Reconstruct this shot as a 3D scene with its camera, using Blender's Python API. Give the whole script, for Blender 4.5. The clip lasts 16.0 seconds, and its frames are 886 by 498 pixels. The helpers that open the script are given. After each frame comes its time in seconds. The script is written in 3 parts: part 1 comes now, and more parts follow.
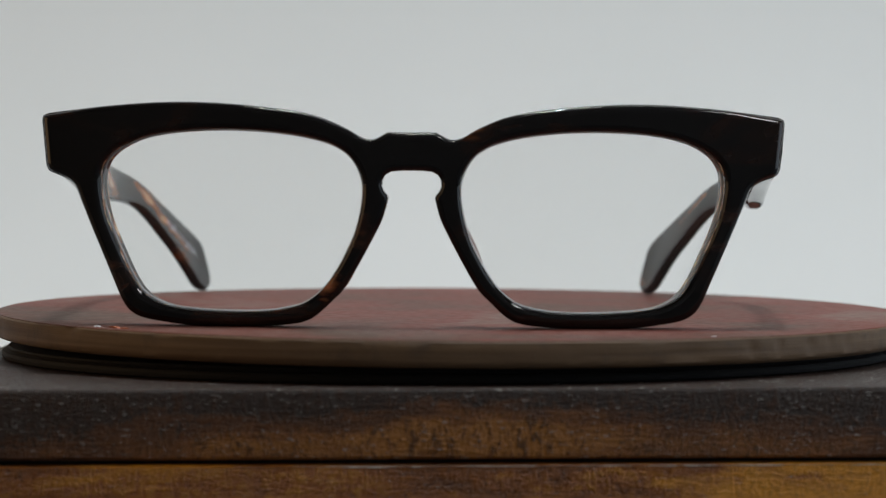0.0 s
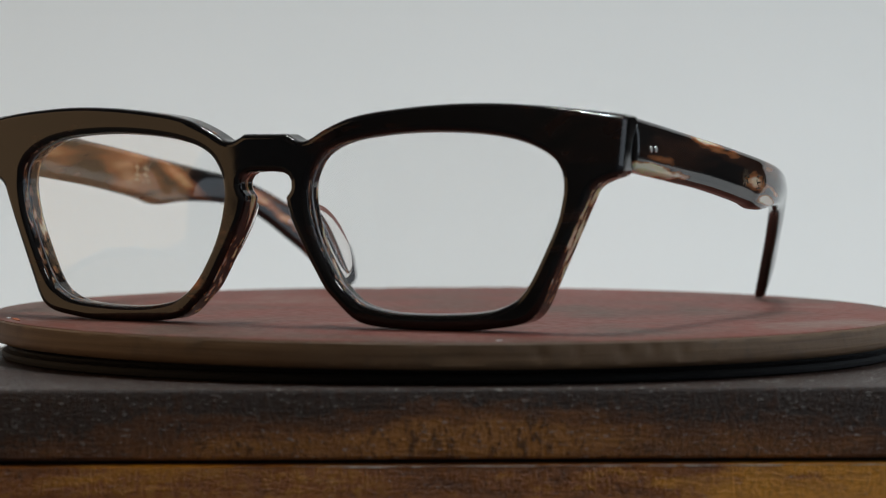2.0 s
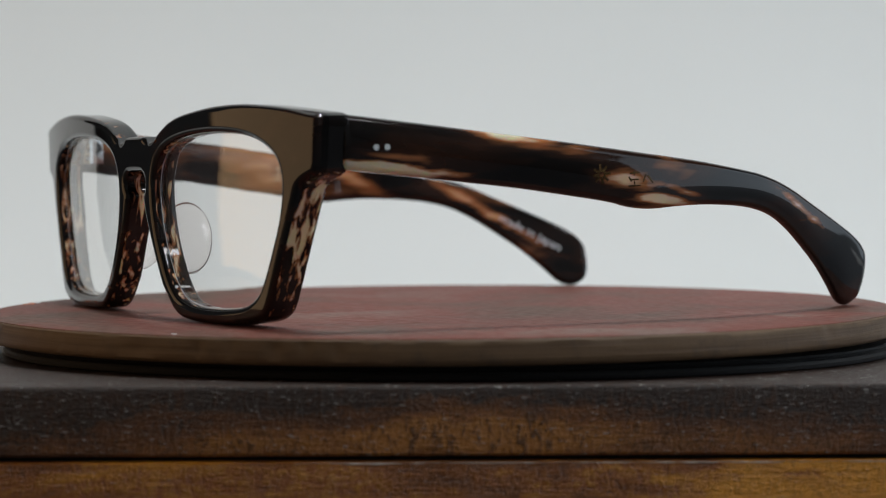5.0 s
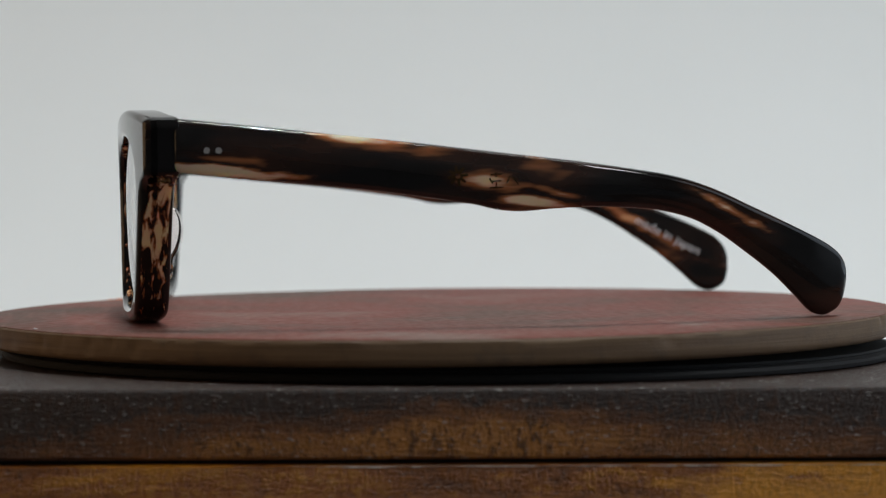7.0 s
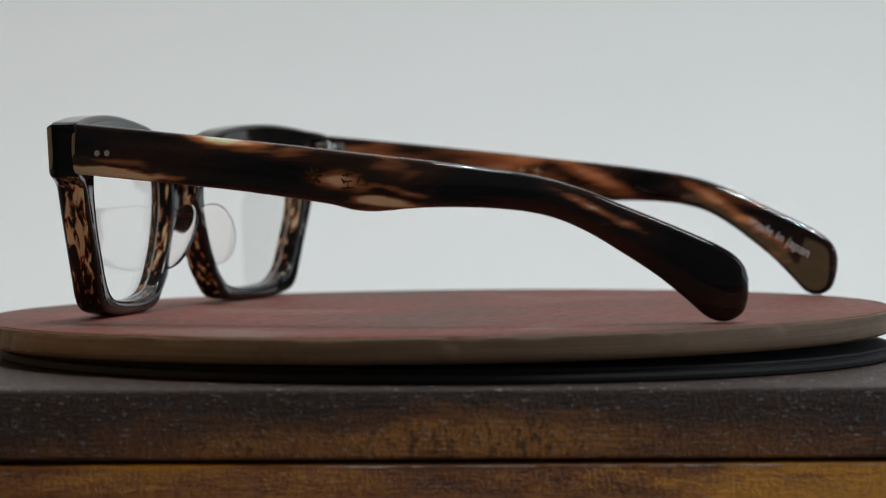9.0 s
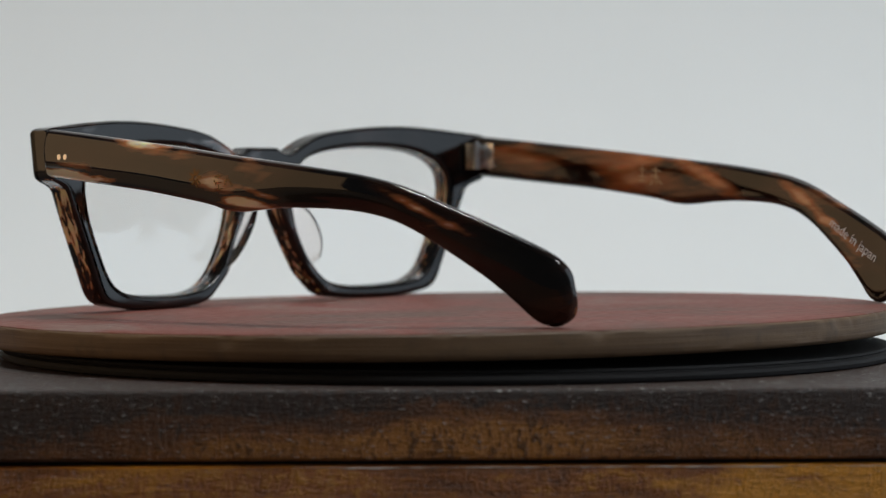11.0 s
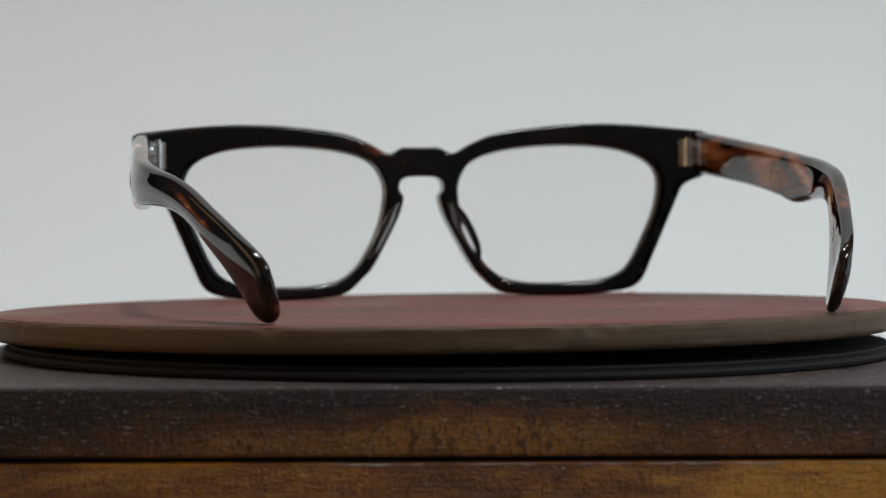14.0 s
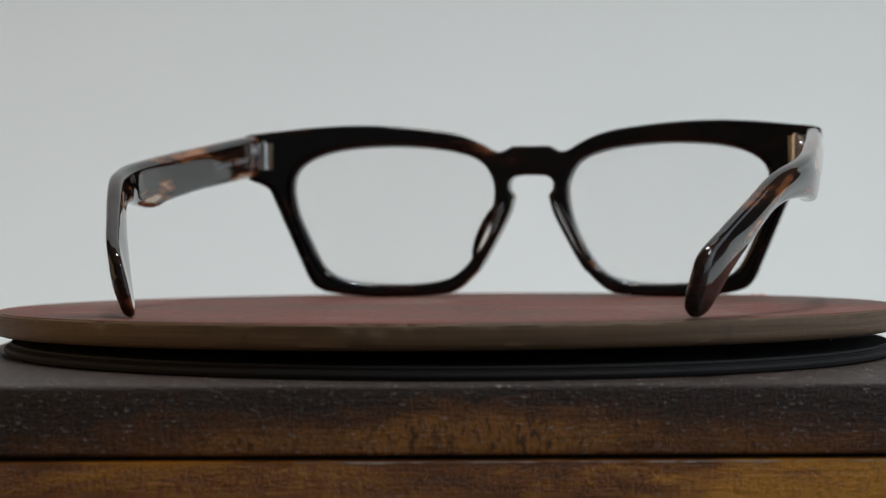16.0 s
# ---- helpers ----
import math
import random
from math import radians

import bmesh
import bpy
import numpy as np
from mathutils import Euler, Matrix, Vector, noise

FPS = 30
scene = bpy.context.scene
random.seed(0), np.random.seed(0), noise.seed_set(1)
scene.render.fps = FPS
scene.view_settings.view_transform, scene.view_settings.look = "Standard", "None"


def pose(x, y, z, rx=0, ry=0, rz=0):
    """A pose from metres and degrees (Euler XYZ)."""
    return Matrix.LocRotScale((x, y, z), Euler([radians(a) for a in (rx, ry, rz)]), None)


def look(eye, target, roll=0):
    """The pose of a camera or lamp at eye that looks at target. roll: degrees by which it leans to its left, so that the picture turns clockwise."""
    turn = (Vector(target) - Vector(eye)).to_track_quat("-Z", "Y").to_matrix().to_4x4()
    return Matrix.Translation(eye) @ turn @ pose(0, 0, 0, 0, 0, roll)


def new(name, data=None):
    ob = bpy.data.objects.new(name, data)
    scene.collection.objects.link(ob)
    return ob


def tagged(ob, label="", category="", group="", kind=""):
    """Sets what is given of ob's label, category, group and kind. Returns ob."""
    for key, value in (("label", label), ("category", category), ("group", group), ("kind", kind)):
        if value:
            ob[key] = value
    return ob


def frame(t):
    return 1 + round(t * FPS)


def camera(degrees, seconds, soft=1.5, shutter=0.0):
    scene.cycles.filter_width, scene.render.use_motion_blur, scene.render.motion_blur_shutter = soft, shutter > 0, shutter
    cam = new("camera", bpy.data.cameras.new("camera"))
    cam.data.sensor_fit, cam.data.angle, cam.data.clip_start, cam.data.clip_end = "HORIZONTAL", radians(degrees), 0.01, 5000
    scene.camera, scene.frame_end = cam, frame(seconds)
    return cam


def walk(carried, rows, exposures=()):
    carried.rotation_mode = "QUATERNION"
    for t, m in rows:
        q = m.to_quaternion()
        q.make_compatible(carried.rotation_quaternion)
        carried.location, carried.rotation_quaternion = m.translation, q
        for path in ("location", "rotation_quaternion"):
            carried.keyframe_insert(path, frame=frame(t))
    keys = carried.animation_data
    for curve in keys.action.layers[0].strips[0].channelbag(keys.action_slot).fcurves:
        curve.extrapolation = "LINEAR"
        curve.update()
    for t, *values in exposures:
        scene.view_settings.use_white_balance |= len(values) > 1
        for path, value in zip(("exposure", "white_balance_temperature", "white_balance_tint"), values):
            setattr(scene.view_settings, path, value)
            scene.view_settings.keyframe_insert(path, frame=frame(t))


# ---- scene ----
MM = 0.001

# camera: stands still before the turntable
cam = camera(21.12, 16.0, 1.1)
EYE = Vector((0.0, -0.5102, 0.0230))


def view(k):
    """The still camera; as its focus is pulled back (k up to 1) the picture narrows a little and lifts."""
    eye = EYE + Vector((0, -0.0026 * k, 0))
    return look(eye, eye + Vector((-0.00253, 1.0, -0.02007 - 0.00095 * k)), -0.08)


FOCUS = [(0.0, 0.0), (3.5, 0.0), (3.85, 1.0), (4.6, 1.0), (6.2, 0.0), (9.2, 0.0), (11.3, -0.3), (13.0, -0.3), (13.3, 0.5), (14.3, 0.55), (14.6, 1.0), (16.0, 1.0)]
walk(cam, [(t, view(k)) for t, k in FOCUS], [(0.0, -0.13), (2.5, -0.14), (4.0, -0.10), (6.5, -0.07), (8.0, -0.12), (9.0, -0.06), (12.0, -0.09), (13.4, -0.13), (14.5, -0.19), (16.0, -0.20)])
cam.data.dof.use_dof = True
cam.data.dof.focus_distance = 0.472
cam.data.dof.aperture_fstop = 22.0

# ---- light ----
world = bpy.data.worlds.new("world")
scene.world = world
world.use_nodes = True
world.node_tree.nodes["Background"].inputs[0].default_value = (0.75, 0.82, 0.9, 1)
world.node_tree.nodes["Background"].inputs[1].default_value = 0.05


def area_lamp(name, at, to, size, power, colour):
    data = bpy.data.lights.new(name, "AREA")
    data.shape, data.size, data.size_y = "RECTANGLE", size[0], size[1]
    data.energy, data.color = power, colour
    ob = new(name, data)
    ob.matrix_world = look(at, to)
    return ob


area_lamp("ceiling_light_source", (0.02, 0.06, 1.66), (0.02, 0.06, 0), (0.34, 0.09), 6.8, (0.985, 0.97, 0.94))
area_lamp("bulb_light_source", (0.03, 0.06, 1.655), (0.03, 0.06, 0), (0.034, 0.034), 6.6, (0.73, 0.89, 1.0))
# added fill with no known source: brightens the backdrop
area_lamp("backdrop_fill_light", (0.45, 0.30, 1.66), (0.30, 0.55, 0), (0.5, 0.12), 1.9, (0.95, 0.99, 1.0))
area_lamp("side_window_light", (-1.49, -0.21, 0.37), (0.0, -0.21, 0.37), (1.64, 1.06), 4.7, (1.0, 0.63, 0.33))
area_lamp("window_daylight", (1.49, -0.10, 0.35), (0.0, -0.10, 0.35), (1.64, 1.3), 7.4, (0.76, 0.88, 1.0))
# added fill from high front right, only to lift the box's front
area_lamp("front_fill_light", (1.05, -0.75, 1.66), (0.5, -0.45, 0), (0.5, 0.5), 15.5, (0.98, 0.98, 1.0))


# ---- node helpers ----
def material(name):
    m = bpy.data.materials.new(name)
    m.use_nodes = True
    nt = m.node_tree
    return m, nt, nt.nodes["Principled BSDF"]


def node(nt, kind, **values):
    n = nt.nodes.new(kind)
    for key, value in values.items():
        key = key.replace("_", " ")
        n.inputs[key].default_value = value
    return n


def coords(nt, scale=(1, 1, 1), turn=(0, 0, 0), at=(0, 0, 0)):
    tc = nt.nodes.new("ShaderNodeTexCoord")
    mp = nt.nodes.new("ShaderNodeMapping")
    mp.inputs["Scale"].default_value = scale
    mp.inputs["Rotation"].default_value = turn
    mp.inputs["Location"].default_value = at
    nt.links.new(tc.outputs["Object"], mp.inputs["Vector"])
    return mp.outputs["Vector"]


def noise_of(nt, vec, scale, detail=4.0, rough=0.55, distort=0.0):
    n = node(nt, "ShaderNodeTexNoise", Scale=scale, Detail=detail, Roughness=rough, Distortion=distort)
    nt.links.new(vec, n.inputs["Vector"])
    return n.outputs["Fac"]


def ramp(nt, fac, stops):
    r = nt.nodes.new("ShaderNodeValToRGB")
    els = r.color_ramp.elements
    while len(els) < len(stops):
        els.new(0.5)
    for e, (p, c) in zip(els, stops):
        e.position, e.color = p, (*c, 1) if len(c) == 3 else c
    nt.links.new(fac, r.inputs["Fac"])
    return r.outputs["Color"]


def grey(v):
    return (v, v, v)


def mix(nt, fac, a, b):
    m = nt.nodes.new("ShaderNodeMix")
    m.data_type = "RGBA"
    for value, slot in ((fac, m.inputs[0]), (a, m.inputs[6]), (b, m.inputs[7])):
        if isinstance(value, (int, float)):
            slot.default_value = value
        elif isinstance(value, tuple):
            slot.default_value = (*value, 1)
        else:
            nt.links.new(value, slot)
    return m.outputs[2]


def maths(nt, op, a, b=0.0, clamp=False):
    m = nt.nodes.new("ShaderNodeMath")
    m.operation, m.use_clamp = op, clamp
    for value, slot in ((a, m.inputs[0]), (b, m.inputs[1])):
        if isinstance(value, (int, float)):
            slot.default_value = value
        else:
            nt.links.new(value, slot)
    return m.outputs[0]


def bump(nt, bsdf, height, strength, distance):
    b = node(nt, "ShaderNodeBump", Strength=strength, Distance=distance)
    nt.links.new(height, b.inputs["Height"])
    nt.links.new(b.outputs["Normal"], bsdf.inputs["Normal"])


def blob(nt, centre, size, turn=0.0):
    """A soft spot of pigment: 1 at centre (millimetres, object space), 0 at its edge; turn about x, degrees."""
    tc = nt.nodes.new("ShaderNodeTexCoord")
    wob = node(nt, "ShaderNodeTexNoise", Scale=1.0, Detail=3.0)
    nt.links.new(coords(nt, (120, 70, 420), (radians(turn), 0, 0)), wob.inputs["Vector"])
    sub = nt.nodes.new("ShaderNodeVectorMath")
    sub.operation = "SUBTRACT"
    nt.links.new(tc.outputs["Object"], sub.inputs[0])
    sub.inputs[1].default_value = [c * MM for c in centre]
    rot = nt.nodes.new("ShaderNodeMapping")
    rot.vector_type = "POINT"
    rot.inputs["Rotation"].default_value = (radians(turn), 0, 0)
    nt.links.new(sub.outputs[0], rot.inputs["Vector"])
    sc = nt.nodes.new("ShaderNodeVectorMath")
    sc.operation = "MULTIPLY"
    sc.inputs[1].default_value = [1 / (c * MM) for c in size]
    nt.links.new(rot.outputs["Vector"], sc.inputs[0])
    ln = nt.nodes.new("ShaderNodeVectorMath")
    ln.operation = "LENGTH"
    nt.links.new(sc.outputs[0], ln.inputs[0])
    d = maths(nt, "ADD", ln.outputs["Value"], maths(nt, "MULTIPLY", maths(nt, "SUBTRACT", wob.outputs["Fac"], 0.5), 1.5))
    return maths(nt, "SUBTRACT", 1.0, d, True)


# ---- materials ----
def acetate(name, stops, scale, turn=(0, 0, 0), seed=0.0, spots=(), rough=0.045):
    """Polished tortoiseshell acetate: dark ground with streaks of amber and cream that let light through."""
    m, nt, b = material(name)
    v = coords(nt, scale, turn, (seed, seed * 0.7, seed * 1.3))
    n = noise_of(nt, v, 1.0, 3.0, 0.5, 0.6)
    for centre, size, spot_turn, gain in spots:
        n = maths(nt, "ADD", n, maths(nt, "MULTIPLY", blob(nt, centre, size, spot_turn), gain))
    nt.links.new(ramp(nt, n, stops), b.inputs["Base Color"])
    nt.links.new(ramp(nt, n, [(stops[-3][0], grey(0)), (stops[-1][0], grey(0.25))]), b.inputs["Transmission Weight"])
    nt.links.new(ramp(nt, n, [(stops[-3][0], grey(0)), (stops[-2][0], grey(0.7)), (stops[-1][0], grey(1))]), b.inputs["Subsurface Weight"])
    b.inputs["Subsurface Radius"].default_value = (1.0, 0.62, 0.36)
    b.inputs["Subsurface Scale"].default_value = 0.006
    fine = noise_of(nt, coords(nt), 900.0, 2.0)
    nt.links.new(maths(nt, "ADD", maths(nt, "MULTIPLY", fine, 0.04), rough - 0.02), b.inputs["Roughness"])
    b.inputs["IOR"].default_value = 1.5
    bump(nt, b, noise_of(nt, coords(nt), 90.0, 2.0), 0.07, 0.0004)
    return m


DARK, BROWN, AMBER, CREAM = (0.0035, 0.0027, 0.0026), (0.024, 0.009, 0.005), (0.36, 0.14, 0.055), (0.97, 0.80, 0.58)
ACETATE_FACE = acetate("dark_acetate", [(0.0, DARK), (0.58, DARK), (0.70, BROWN), (0.96, (0.42, 0.15, 0.05))], (60, 60, 90), (0, 0.6, 0), 3.1,
                       [((-15.4, -68, 7.6), (4.6, 14, 3.6), 0, 0.6), ((-20, -68, 3.0), (9, 14, 3), 0, 0.24), ((0, -66, 32), (7, 14, 3), 0, 0.2), ((14, -66, 36), (7, 14, 3), 0, 0.26), ((33, -67, 1.5), (14, 14, 2.5), 0, 0.2), ((-9, -68, 20), (3.5, 12, 7), 0, 0.18), ((11, -68, 17), (3.5, 12, 7), 0, 0.16), ((-38, -65, 2), (9, 8, 2), 0, 0.2), ((24, -66, 37), (9, 8, 2.5), 0, 0.22)])
ACETATE_EDGE = acetate("streaked_acetate", [(0.0, DARK), (0.485, DARK), (0.53, BROWN), (0.58, AMBER), (0.66, CREAM)], (640, 760, 85), (0, 0, 0), 1.7,
                       [((65, -58, 19), (14, 9, 12), 0, 0.16), ((-65, -58, 19), (14, 9, 12), 0, 0.16), ((0, -63, 35), (18, 12, 9), 0, -0.3), ((69, -59, 36), (12, 14, 9), 0, -0.5), ((-69, -59, 36), (12, 14, 9), 0, -0.5),
                        ((-45, -60, 43), (50, 16, 9), 0, -0.5), ((45, -60, 43), (50, 16, 9), 0, -0.5),
                        ((-35, -60, -1), (36, 14, 7), 0, -0.3), ((35, -60, -1), (36, 14, 7), 0, -0.3)])
TEMPLE_STOPS = [(0.0, DARK), (0.38, DARK), (0.59, (0.034, 0.0135, 0.0075)), (0.74, (0.42, 0.165, 0.062)), (0.87, CREAM)]
ACETATE_RIGHT = acetate("temple_acetate", TEMPLE_STOPS, (60, 26, 150), (0.22, 0, 0), 0.4,
                        [((72, -56, 30.4), (9, 24, 1.9), 6, 1.15), ((72, -50, 32.0), (9, 10, 1.2), 6, 0.4), ((74, 1.5, 27.0), (9, 9, 3.4), 12, 0.50),
                         ((74, 9, 23.4), (9, 7, 1.2), 6, 0.58), ((74, 14, 25.0), (9, 8, 0.9), 14, 0.3), ((74, -14, 29), (9, 7, 5), 0, -0.15), ((72, -27, 36.2), (9, 15, 1.5), 9, 0.36),
                         ((72, -14, 33), (9, 20, 1.8), 8, 0.2), ((66, 48, 21.5), (14, 13, 1.3), 27, 0.42), ((70, 28, 27), (9, 16, 6), 0, -0.2),
                         ((70, -28, 31), (9, 14, 3), 0, -0.2), ((60, 64, 8), (14, 12, 7), 0, -0.2)])
ACETATE_LEFT = acetate("temple_acetate", [(0.0, DARK), (0.40, DARK), (0.57, (0.034, 0.0135, 0.0075)), (0.80, (0.40, 0.15, 0.055)), (1.0, (0.80, 0.48, 0.25))], (60, 24, 130), (0.5, 0, 0), 5.2,
                       [((-68, -42, 33), (9, 16, 5), 12, 0.36), ((-68, -8, 28), (9, 15, 5), 10, 0.35), ((-68, 14, 28), (9, 16, 2.2), 24, 0.5),
                        ((-62, 45, 21.5), (12, 20, 1.8), 30, 0.46), ((-58, 58, 13.5), (12, 14, 1.6), 30, 0.3), ((-57, 68, 6), (14, 9, 8), 0, -0.25), ((-68, 26, 27), (12, 9, 6), 0, -0.25), ((-68, -14, 31), (14, 52, 9), 0, 0.2)])


def clear(name, tint, rough, ior):
    m, nt, b = material(name)
    b.inputs["Base Color"].default_value = (*tint, 1)
    b.inputs["Transmission Weight"].default_value = 1.0
    b.inputs["Roughness"].default_value = rough
    b.inputs["IOR"].default_value = ior
    return m


LENS_GLASS = clear("lens", (0.985, 0.985, 0.98), 0.0, 1.48)
LENS_EDGE = clear("lens_edge", (0.72, 0.75, 0.77), 0.22, 1.45)
LENS_EDGE.node_tree.nodes["Principled BSDF"].inputs["Transmission Weight"].default_value = 0.35
PAD_CLEAR = clear("pad_acetate", (0.97, 0.93, 0.92), 0.05, 1.25)


def metal(name, colour, rough):
    m, nt, b = material(name)
    n = noise_of(nt, coords(nt), 1500.0, 3.0)
    nt.links.new(ramp(nt, n, [(0.3, tuple(c * 0.8 for c in colour)), (0.7, colour)]), b.inputs["Base Color"])
    b.inputs["Metallic"].default_value = 1.0
    b.inputs["Roughness"].default_value = rough
    return m


SILVER = metal("silver", (0.90, 0.89, 0.87), 0.22)
STEEL = metal("dull_steel", (0.16, 0.16, 0.165), 0.35)
BRASS = metal("brass", (0.74, 0.64, 0.47), 0.3)
FOIL = metal("gold_foil", (0.13, 0.075, 0.03), 0.25)


def paint(name, colour, rough=0.5):
    m, nt, b = material(name)
    n = noise_of(nt, coords(nt), 800.0, 3.0)
    nt.links.new(ramp(nt, n, [(0.3, tuple(c * 0.85 for c in colour)), (0.7, colour)]), b.inputs["Base Color"])
    b.inputs["Roughness"].default_value = rough
    return m


INK_WHITE = paint("white_print", (0.75, 0.78, 0.82))
INK_GOLD = paint("gold_print", (0.62, 0.45, 0.25), 0.35)
INK_GREY = paint("grey_print", (0.42, 0.44, 0.46))


def leather_material():
    """Oxblood covering of the platter: fine grain, scuffs and faded patches."""
    m, nt, b = material("oxblood_covering")
    big = noise_of(nt, coords(nt), 17.0, 6.0, 0.65, 0.4)
    fine = noise_of(nt, coords(nt, (1, 1, 1), (0, 0, 0.4)), 420.0, 4.0, 0.7)
    streak = noise_of(nt, coords(nt, (30, 420, 30), (0, 0, 0.3)), 1.0, 4.0, 0.6)
    c = ramp(nt, big, [(0.37, (0.110, 0.062, 0.042)), (0.46, (0.150, 0.056, 0.038)), (0.54, (0.190, 0.047, 0.030)), (0.66, (0.205, 0.120, 0.095))])
    c = mix(nt, maths(nt, "MULTIPLY", ramp(nt, streak, [(0.52, grey(0)), (0.7, grey(1))]), 0.35), c, (0.26, 0.12, 0.095))
    c = mix(nt, maths(nt, "MULTIPLY", ramp(nt, fine, [(0.55, grey(0)), (0.8, grey(1))]), 0.5), c, (0.07, 0.022, 0.018))
    nt.links.new(c, b.inputs["Base Color"])
    nt.links.new(ramp(nt, fine, [(0.3, grey(0.5)), (0.7, grey(0.72))]), b.inputs["Roughness"])
    b.inputs["Specular IOR Level"].default_value = 0.35
    bump(nt, b, maths(nt, "ADD", fine, big), 0.35, 0.0003)
    return m


def rim_material():
    """Raw board edge of the platter: dull brown, with layers and knocks."""
    m, nt, b = material("board_edge")
    layers = noise_of(nt, coords(nt, (18, 18, 900)), 1.0, 3.0, 0.6)
    spots = noise_of(nt, coords(nt), 170.0, 5.0, 0.65)
    c = ramp(nt, layers, [(0.3, (0.11, 0.064, 0.032)), (0.7, (0.185, 0.115, 0.058))])
    c = mix(nt, maths(nt, "MULTIPLY", ramp(nt, spots, [(0.55, grey(0)), (0.72, grey(1))]), 0.6), c, (0.07, 0.05, 0.034))
    nt.links.new(c, b.inputs["Base Color"])
    b.inputs["Roughness"].default_value = 0.6
    bump(nt, b, maths(nt, "ADD", spots, layers), 0.4, 0.0004)
    return m


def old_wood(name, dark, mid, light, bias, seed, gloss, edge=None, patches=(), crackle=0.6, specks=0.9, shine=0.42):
    """Old lacquered wood: dark stain worn through to ochre in places, with crackled lacquer and glints painted as pale
    flecks along the grain.
    edge: height towards which the colour gets darker."""
    m, nt, b = material(name)
    big = noise_of(nt, coords(nt, (26, 26, 70), (0, 0, 0), (seed, seed, seed)), 1.0, 5.0, 0.65, 0.5)
    grain = noise_of(nt, coords(nt, (45, 45, 800), (0, 0.04, 0), (seed * 2, 0, seed)), 1.0, 5.0, 0.65, 0.8)
    mott = noise_of(nt, coords(nt, (860, 620, 430), (0, 0, 0), (seed, 0, 0)), 1.0, 4.0, 0.7, 1.2)
    # fine relief; its pale flecks paint in the lacquer's tiny specular glints
    pore_glints = noise_of(nt, coords(nt, (640, 640, 4200), (0, 0, 0), (0, seed, 0)), 1.0, 2.0, 0.5)
    f = maths(nt, "ADD", maths(nt, "MULTIPLY", big, 1.0), maths(nt, "ADD", maths(nt, "MULTIPLY", grain, 0.4), maths(nt, "MULTIPLY", mott, 0.75)))
    f = maths(nt, "SUBTRACT", f, 0.6 + bias)
    # patches of ochre or dark tone, which also paint in uneven light across the box
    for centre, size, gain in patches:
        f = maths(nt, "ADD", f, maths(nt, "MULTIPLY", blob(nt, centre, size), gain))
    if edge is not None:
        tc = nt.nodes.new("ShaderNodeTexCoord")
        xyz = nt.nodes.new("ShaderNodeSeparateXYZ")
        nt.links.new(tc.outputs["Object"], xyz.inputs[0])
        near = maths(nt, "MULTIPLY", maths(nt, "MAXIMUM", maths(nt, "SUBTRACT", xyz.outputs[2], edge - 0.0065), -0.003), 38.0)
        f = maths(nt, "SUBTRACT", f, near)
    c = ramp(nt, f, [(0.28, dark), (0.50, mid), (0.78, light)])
    c = mix(nt, maths(nt, "MULTIPLY", ramp(nt, mott, [(0.50, grey(0)), (0.60, grey(1))]), crackle), c, tuple(0.28 * v for v in mid))
    c = mix(nt, ramp(nt, pore_glints, [(0.68, grey(0)), (0.72, grey(specks))]), c, (0.46, 0.45, 0.42))
    nt.links.new(c, b.inputs["Base Color"])
    nt.links.new(ramp(nt, mott, [(0.35, grey(gloss)), (0.65, grey(gloss + 0.25))]), b.inputs["Roughness"])
    b.inputs["Specular IOR Level"].default_value = shine
    bump(nt, b, maths(nt, "ADD", grain, maths(nt, "ADD", maths(nt, "MULTIPLY", mott, 1.6), pore_glints)), 0.8, 0.0005)
    return m


LEATHER, RIM = leather_material(), rim_material()
# ochre wear in the middle; the left end's dimmer light is painted darker
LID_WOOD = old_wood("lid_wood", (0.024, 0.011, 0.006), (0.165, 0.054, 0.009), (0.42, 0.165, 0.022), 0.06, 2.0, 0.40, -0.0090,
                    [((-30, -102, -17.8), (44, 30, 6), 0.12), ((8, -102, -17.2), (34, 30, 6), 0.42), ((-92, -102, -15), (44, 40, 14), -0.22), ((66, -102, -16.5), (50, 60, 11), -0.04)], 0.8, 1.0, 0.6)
# golden ochre at right, dark at left: partly light put into the colour
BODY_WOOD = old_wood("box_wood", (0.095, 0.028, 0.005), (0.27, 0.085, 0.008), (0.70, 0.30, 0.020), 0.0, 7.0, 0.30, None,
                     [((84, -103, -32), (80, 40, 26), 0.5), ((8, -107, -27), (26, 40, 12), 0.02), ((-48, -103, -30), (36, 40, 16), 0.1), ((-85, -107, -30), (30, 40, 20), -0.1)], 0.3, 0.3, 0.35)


def plain(name, a, b_, scale, rough, relief=0.1):
    m, nt, b = material(name)
    n = noise_of(nt, coords(nt), scale, 6.0, 0.6)
    nt.links.new(ramp(nt, n, [(0.3, a), (0.7, b_)]), b.inputs["Base Color"])
    b.inputs["Roughness"].default_value = rough
    bump(nt, b, noise_of(nt, coords(nt), scale * 40, 3.0), relief, 0.001)
    return m


# pale colour for the highlight painted along the box's edge
EDGE_GLINT = plain("edge_glint", (0.35, 0.31, 0.26), (0.75, 0.72, 0.66), 420.0, 0.45, 0.2)
PAPER = plain("white_paper", (0.76, 0.78, 0.77), (0.80, 0.81, 0.80), 3.0, 0.9, 0.03)
PLASTER = plain("grey_plaster", (0.16, 0.16, 0.165), (0.22, 0.22, 0.22), 2.0, 0.85)
WHITEWASH = plain("white_paint", (0.40, 0.40, 0.39), (0.46, 0.46, 0.45), 2.0, 0.8)
